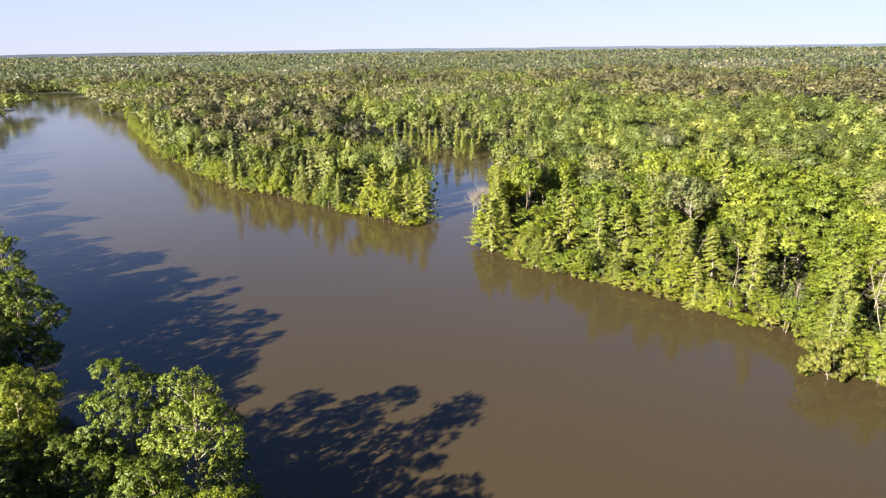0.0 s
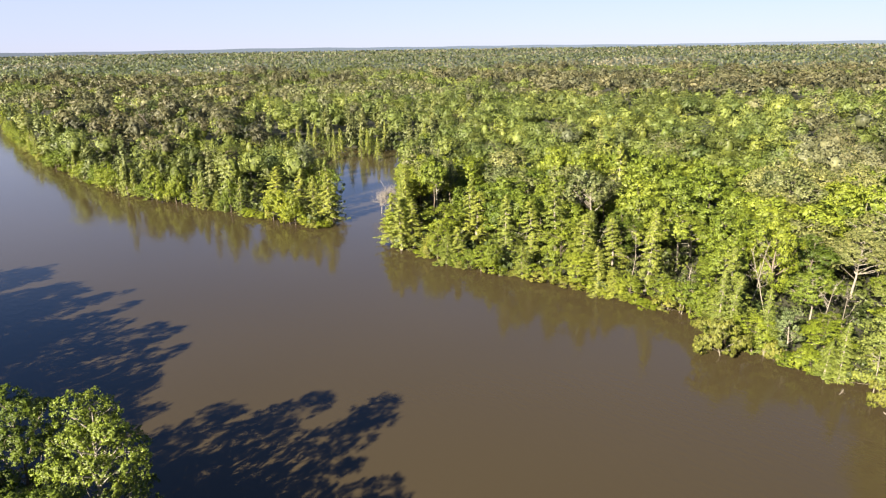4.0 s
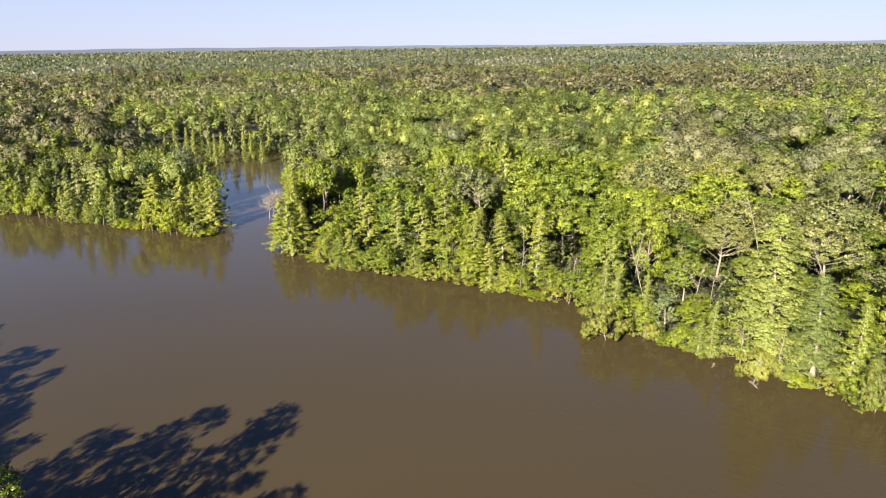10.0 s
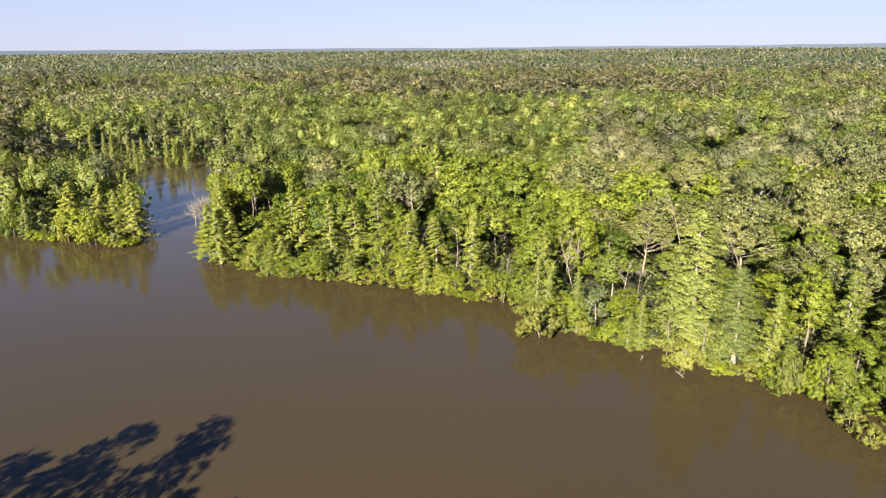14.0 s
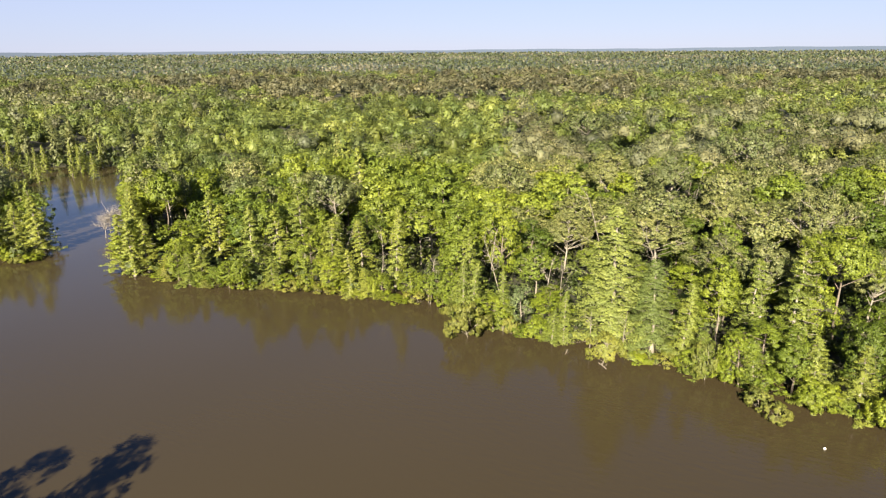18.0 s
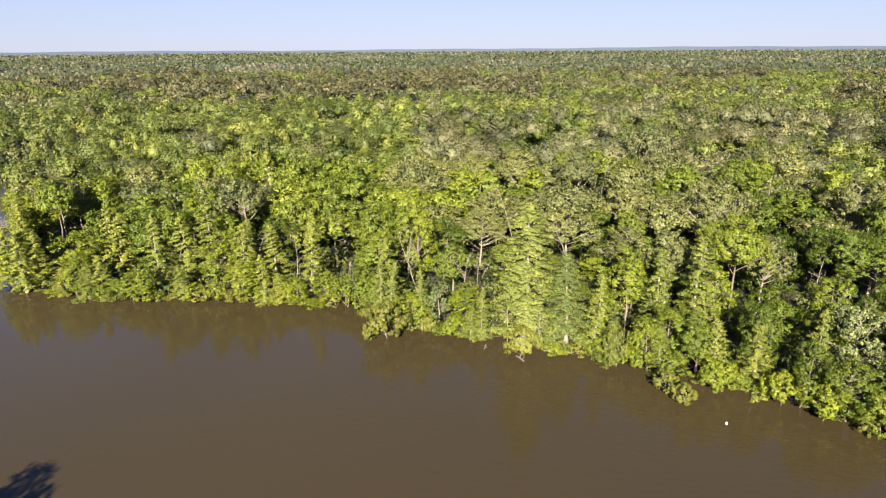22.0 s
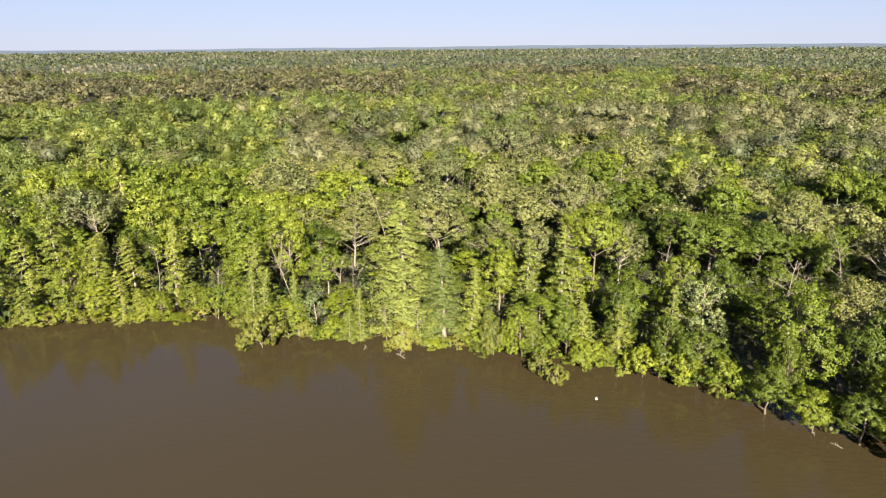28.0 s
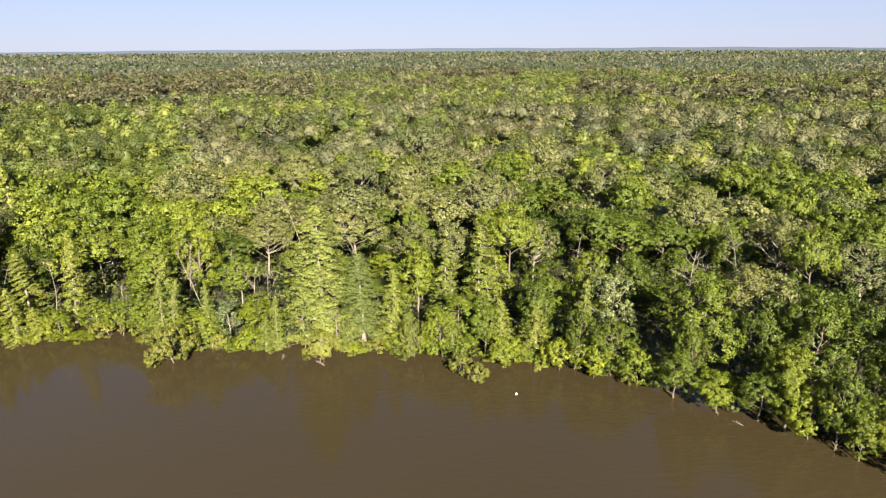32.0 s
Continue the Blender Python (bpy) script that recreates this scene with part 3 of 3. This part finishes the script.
for n0 in np.arange(-40, 10, 6.5):
    for s0 in np.arange(8, 330, 6.5):
        n, s = n0 + rng.uniform(-2.5, 2.5), s0 + rng.uniform(-2.5, 2.5)
        x, y = to_xy(n, s)
        if n > float(np.interp(s, LEFT_S, LEFT_N)) - 2 or not free(x, y, 1.8) or (s > 165 and n < -30) or (s < 34 and n > -12):
            continue
        # only holly close to the water, its dark leaves standing in for shade
        kind = ("holly", "holly", "holly")[int(rng.integers(3))] if s < 135 and n > -14 else ("tupelo", "gum", "oak", "holly")[int(rng.integers(4))]
        seen = math.hypot(x, y) < 150 and math.degrees(math.atan2(-x, y)) < 52 and s > 22
        plant(kind, x, y, 0.3, rng.uniform(0.82, 1.0) if n > -12 else rng.uniform(1.3, 1.5) if n < -18 and s < 72 else rng.uniform(1.0, 1.22), rng.uniform(0.95, 1.2), (2 if math.hypot(x, y) < 72 and math.degrees(math.atan2(-x, y)) < 42 else 0) if seen else 1, int(rng.integers(2)), group="near bank trees")


# ---- forest farther off, past counting ----
def far_crowns(kind, xs, ys, sprays, size, top_only, seed, heart=False, room=9.0):
    """Many trees of one kind in one mesh."""
    r = np.random.default_rng(seed)
    height, radius, depth = SHAPE[kind][:3]
    k = len(xs)
    tall, turn = r.uniform(0.64, 1.16, k) + 0.12 * np.sin(xs / 9.0 + 1.7 * np.sin(ys / 21)) * np.sin(ys / 11.0), r.uniform(0, 6.283, k)
    wide = np.clip(r.lognormal(0.0, 0.2, k), 0.65, 1.6) * (1.0 if kind in ("oak", "shrub") + CYPRESS else room * 0.53 / radius)
    form = r.integers(0, 6, k)
    made = [leaf_points(kind, crown_form(kind, r), sprays, r, height - depth * 0.72 if top_only else -1.0) for _ in range(6)]
    mid = np.array([0, 0, height - depth * 0.6])
    made = [(p, unit(0.65 * q + 0.6 * unit((p - mid) / [radius, radius, depth * 0.5]))) for p, q in made]
    ca, sa_, wd = np.cos(turn)[:, None], np.sin(turn)[:, None], wide[:, None]

    def stand(p, q):
        at = np.stack([xs[:, None] + wd * (ca * p[..., 0] - sa_ * p[..., 1]), ys[:, None] + wd * (sa_ * p[..., 0] + ca * p[..., 1]), tall[:, None] * p[..., 2]], -1)
        out = np.stack([ca * q[..., 0] - sa_ * q[..., 1], sa_ * q[..., 0] + ca * q[..., 1], q[..., 2]], -1)
        return at.reshape(-1, 3), out.reshape(-1, 3)

    at, out = stand(np.array([m[0] for m in made])[form], np.array([m[1] for m in made])[form])
    leaves = leaf_sprays(at, out, size, r, long=LONG.get(kind, 1.25), loose=0.4)
    light = np.clip(r.normal(0.5, 0.24, k), 0, 1)
    tones = np.repeat(light, 3 * sprays)
    if not heart:
        return leaves, tones
    masses = [inner_mass(kind, r) for _ in range(6)]
    f = BALL[1]
    mv, mn = stand(np.array([m[0] for m in masses])[form], np.array([m[2] for m in masses])[form])
    mf = (f[None] + (np.arange(k) * len(BALL[0]))[:, None, None]).reshape(-1, 3)
    return with_mass(leaves, (mv, mf, mn)), np.concatenate([tones, np.repeat(light, len(BALL[0]))])


# low growth under the trees; its dark tone also paints shade into the gaps
for r0, r1, sprays, size in ((60, 140, 190, 0.36), (140, 225, 60, 0.7), (225, 370, 26, 1.1)):
    px, py = scatter(r0, r1, AZ0, AZ1, 5.4, 2.0)
    keep = np.array([to_ns(x, y)[0] > 20 for x, y in zip(px, py)])
    px, py = px[keep], py[keep]
    part_of = rng.integers(0, 2, len(px))
    for k, kind in enumerate(("holly", "gum")):
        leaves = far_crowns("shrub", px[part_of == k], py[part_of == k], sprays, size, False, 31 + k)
        # darkest of the leaf tones that carry the blue haze tint
        tagged(new("undergrowth", leafy_mesh("undergrowth", leaves[0], HAZED_LEAVES[kind, 0.62], leaves[1])), "green undergrowth between the forest trunks", "undergrowth", kind="stuff")

for r0, r1, gap, sprays, size, heart in ((212, 330, 9.4, 800, 0.43, True), (330, 500, 10.4, 430, 0.66, True), (500, 1050, 13.0, 140, 1.15, False)):
    px, py = scatter(r0, r1, AZ0, AZ1, gap)
    keep = np.array([to_ns(x, y)[0] > 20 or to_ns(x, y)[1] > 330 for x, y in zip(px, py)])
    px, py = px[keep], py[keep]
    kinds = np.array([kind_at(x, y) for x, y in zip(px, py)])
    roomy = (kinds != "oak") | (rng.uniform(0, 1, len(px)) < 0.62)
    px, py, kinds = px[roomy], py[roomy], kinds[roomy]
    edge = np.any([is_water(px + a, py + c, 1.5) for a, c in ((13, 0), (-13, 0), (0, 13), (0, -13))], axis=0) & (r0 < 500)
    mood = np.array([patch_value(x, y, 55.0, 2.2) for x, y in zip(px, py)]) + rng.normal(0, 0.24, len(px))
    shade = np.array([0.62, 0.90, 1.03])[np.digitize(mood, (-0.17, 0.2))]
    for (kind, q), leaf in HAZED_LEAVES.items():
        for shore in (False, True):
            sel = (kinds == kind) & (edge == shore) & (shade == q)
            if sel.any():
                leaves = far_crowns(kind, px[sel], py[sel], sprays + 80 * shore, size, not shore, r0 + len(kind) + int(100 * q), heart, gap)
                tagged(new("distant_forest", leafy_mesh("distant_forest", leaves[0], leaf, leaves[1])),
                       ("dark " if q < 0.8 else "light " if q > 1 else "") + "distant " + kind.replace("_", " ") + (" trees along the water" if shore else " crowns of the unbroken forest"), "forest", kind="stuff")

# canopy out to the horizon, its leaf colours greyed for haze
cols = 700
ring = np.geomspace(1000, 5000, 60)
az = np.radians(np.linspace(AZ0 - 4, AZ1 + 4, cols))
dd, aa = np.meshgrid(ring, az, indexing="ij")
hx, hy = -np.sin(aa) * dd, np.cos(aa) * dd
hh = 7 + 5 * rng.uniform(0, 1, dd.shape)
hh[is_water(hx, hy)] = -0.5
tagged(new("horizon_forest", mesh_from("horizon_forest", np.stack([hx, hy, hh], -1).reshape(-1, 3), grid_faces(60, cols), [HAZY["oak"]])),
       "olive forest canopy greyed with painted haze, reaching the horizon", "forest", kind="stuff")
for kind, count in (("oak", 70000), ("gum", 70000), ("pine", 60000)):
    r = np.random.default_rng(count + len(kind))
    d = np.exp(r.uniform(math.log(1020), math.log(4990), count))
    a = np.radians(r.uniform(AZ0 - 4, AZ1 + 4, count))
    at = np.stack([-np.sin(a) * d, np.cos(a) * d, 11 + 9 * r.uniform(0, 1, count) ** 2], -1)
    mix = np.sin(d / 210 + 5 * np.sin(a * 4)) + np.sin(a * 21 + d / 330) + r.normal(0, 0.8, count)
    ok = ~is_water(at[:, 0], at[:, 1]) & ((mix > 0.5) if kind == "pine" else (mix < 0.9))
    at, d = at[ok], d[ok]
    out = np.concatenate([r.normal(0, 0.7, (len(at), 2)), np.full((len(at), 1), 0.6)], 1)
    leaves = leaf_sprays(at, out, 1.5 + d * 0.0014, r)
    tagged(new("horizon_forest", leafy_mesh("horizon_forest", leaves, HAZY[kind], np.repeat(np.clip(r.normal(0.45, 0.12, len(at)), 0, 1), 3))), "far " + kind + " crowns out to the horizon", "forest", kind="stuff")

# low hills behind; their blue is the haze of distance put into the colour
HILL = plain("haze_blue_hills", (0.030, 0.043, 0.068), (0.034, 0.047, 0.073), 0.002, 1.0, 0.0)
az = np.radians(np.linspace(-140, 80, 400))
top = 35 + 3 * np.sin(az * 5 + 1) + 2 * np.sin(az * 17) + 1.5 * np.sin(az * 61)
hv = np.concatenate([np.stack([-np.sin(az) * 4960, np.cos(az) * 4960, 0 * az], -1), np.stack([-np.sin(az) * 4990, np.cos(az) * 4990, top], -1)])
tagged(new("backdrop", mesh_from("backdrop", hv, grid_faces(2, 400), [HILL], True)), "low hills on the horizon in painted haze blue", "hills", kind="structure")


# ---- dead trees, driftwood and the float ----
def branch_line(start, way, length, r, bend=0.25, steps=5):
    pts, at, d = [np.array(start, float)], np.array(start, float), np.array(way, float) / np.linalg.norm(way)
    for _ in range(steps):
        d = d + r.normal(0, bend, 3) * [1, 1, 0.6]
        d /= np.linalg.norm(d)
        at = at + d * length / steps
        pts.append(at)
    return np.array(pts)


def wood_part(name, pieces, parent, mat):
    ob = new(name, mesh_from(name, *joined(pieces), [mat], True))
    ob.parent = parent
    return ob


def dead_tree(x, y, z, height, thick, spread, seed, label, name="dead_tree", lean=0.05, twigs=3, reach=1.0):
    """A bare trunk with a few forked branches."""
    r = np.random.default_rng(seed)
    top = tagged(new(name), label, "dead tree", "dead trees")
    top.matrix_world = pose(x, y, z)
    side = r.normal(0, 1, 2)
    line = branch_line((0, 0, -0.8), (side[0] * lean, side[1] * lean, 1), height + 0.8, r, 0.09, 7)
    wood_part("trunk", [tube(line, np.linspace(thick, thick * 0.25, 8), 7)], top, DEAD_WOOD)
    for k in range(spread):
        h = r.uniform(0.4, 0.97)
        at = np.array([np.interp(h, np.linspace(0, 1, 8), line[:, c]) for c in range(3)])
        a = k * 2.4 + r.uniform(0, 1)
        length = height * r.uniform(0.14, 0.30) * (1.25 - h * 0.6) * reach
        limb = branch_line(at, (math.cos(a), math.sin(a), r.uniform(0.3, 1.1)), length, r)
        rad = thick * 0.36
        pieces = [tube(limb, np.linspace(rad, rad * 0.25, 6), 5)]
        for _ in range(twigs):
            j = int(r.integers(2, 6))
            w = branch_line(limb[j], r.normal(0, 1, 3) + [0, 0, 0.5], length * r.uniform(0.3, 0.6), r, 0.3, 3)
            pieces.append(tube(w, np.linspace(rad * 0.45, rad * 0.12, 4), 3))
        wood_part("branch", pieces, top, DEAD_WOOD)
    return top


GREY, TALL = "bleached grey dead tree with bare forked branches", "tall bare dead trunk rising above the canopy"
# azimuth, distance, height, girth, branches
for i, (az, d, tall, thick, spread, lab) in enumerate((
        (14.4, 305, 31.0, 0.42, 7, TALL), (-45.7, 128, 23.5, 0.30, 1, TALL), (-69.4, 122, 15.5, 0.26, 6, GREY), (-72.9, 160, 19.5, 0.26, 8, GREY), (-79.6, 112, 16.5, 0.30, 10, GREY),
        (-80.8, 114, 15.5, 0.22, 8, GREY), (-50.9, 133, 17.5, 0.22, 3, GREY), (-52.5, 192, 21.0, 0.30, 3, TALL), (-36.5, 124, 14.5, 0.22, 7, GREY), (-35.0, 127, 15.0, 0.24, 6, GREY), (-40.0, 119, 13.0, 0.22, 6, GREY),
        (-42.0, 116, 13.5, 0.18, 5, GREY), (-30.4, 126, 9.0, 0.20, 9, GREY), (-29.6, 124, 7.5, 0.16, 8, GREY), (-55.5, 111, 12.0, 0.16, 3, GREY), (-21.5, 140, 13.0, 0.18, 4, GREY), (-18.0, 152, 15.0, 0.18, 4, GREY),
        (-25.0, 133, 13.0, 0.18, 4, GREY), (-10.0, 190, 17.5, 0.2, 5, GREY), (-3.6, 198, 7.0, 0.30, 34, GREY), (-3.1, 200, 7.5, 0.28, 32, GREY), (-2.7, 199, 6.0, 0.28, 32, GREY), (7.5, 300, 20.0, 0.3, 7, GREY), (-63.5, 108, 12.0, 0.16, 3, GREY),
        (-57.8, 102, 7.5, 0.16, 2, GREY), (-47.6, 104, 9.0, 0.16, 1, GREY), (-44.6, 104, 8.0, 0.2, 1, GREY), (-83.5, 130, 18.0, 0.24, 8, GREY), (-61.0, 146, 21.0, 0.28, 8, GREY), (-65.0, 175, 20.0, 0.26, 6, GREY), (-15.5, 148, 14.0, 0.16, 4, GREY), (-92.0, 100, 12.5, 0.2, 2, GREY))):
    x, y = polar(az, d)
    dead_tree(x, y, 0.1, tall, thick * 0.5, spread + 3, 40 + i, lab, lean=0.12, twigs=6, reach=2.4 if spread > 15 else 1.0)


def driftwood(x, y, turn, length, thick, seed, label):
    """A trunk lying in the water with broken limbs."""
    r = np.random.default_rng(seed)
    top = tagged(new("driftwood_log"), label, "log", "driftwood")
    top.matrix_world = pose(x, y, 0.05, 0, 0, turn)
    line = branch_line((-length / 2, 0, 0), (1, 0, 0.06), length, r, 0.07, 6)
    wood_part("trunk", [tube(line, np.linspace(thick, thick * 0.5, 7), 7)], top, DEAD_WOOD)
    for k in range(3):
        limb = branch_line(line[2 + k], (r.uniform(-0.3, 0.8), r.normal(0, 1), r.uniform(0.4, 1.0)), length * r.uniform(0.25, 0.45), r, 0.25, 4)
        wood_part("branch", [tube(limb, np.linspace(thick * 0.5, thick * 0.15, 5), 5)], top, DEAD_WOOD)
    return top


for i, (az, d, turn, length, thick, lab) in enumerate((
        (-14.2, 138.5, 15, 5.0, 0.22, "pale brown log lying at the water's edge"), (-85.0, 87.0, 60, 1.5, 0.08, "bleached white driftwood branch in the shallows"),
        (-83.2, 88.2, 20, 1.1, 0.07, "bleached white driftwood branch in the shallows"), (-46.0, 97.6, 80, 2.0, 0.09, "broken branch sticking out of the water"),
        (-60.9, 90.0, 100, 1.8, 0.08, "broken branch sticking out of the water"), (-42.6, 101.5, 30, 1.4, 0.07, "small branch floating on the brown water"), (-92.5, 87.5, 10, 1.6, 0.08, "bleached white driftwood branch in the shallows"),
        (4.6, 191, 20, 5.0, 0.2, "pale brown log lying at the water's edge"), (13.0, 229, 30, 6.0, 0.22, "pale brown log lying at the water's edge"))):
    x, y = polar(az, d + 2.0)
    driftwood(x, y, turn, length, thick, 90 + i, lab)

WHITE = plain("weathered_white_plastic", (0.62, 0.60, 0.55), (0.80, 0.78, 0.72), 6.0, 0.5, 0.1)
x, y = polar(-64.87, 88.0)
float_thing = tagged(new("float"), "small white float on the brown water", "float")
float_thing.matrix_world = pose(x, y, 0.0, 8, 0, 0)
bm = bmesh.new()
bmesh.ops.create_uvsphere(bm, u_segments=14, v_segments=9, radius=0.18, matrix=Matrix.Translation((0, 0, 0.06)) @ Matrix.Diagonal((1, 1, 0.85, 1)))
me = bpy.data.meshes.new("body")
bm.to_mesh(me)
bm.free()
me.materials.append(WHITE)
new("body", me).parent = float_thing
wood_part("stem", [tube([(0, 0, 0.15), (0.01, 0, 0.26), (0.02, 0, 0.36)], [0.04, 0.035, 0.025], 7)], float_thing, WHITE)
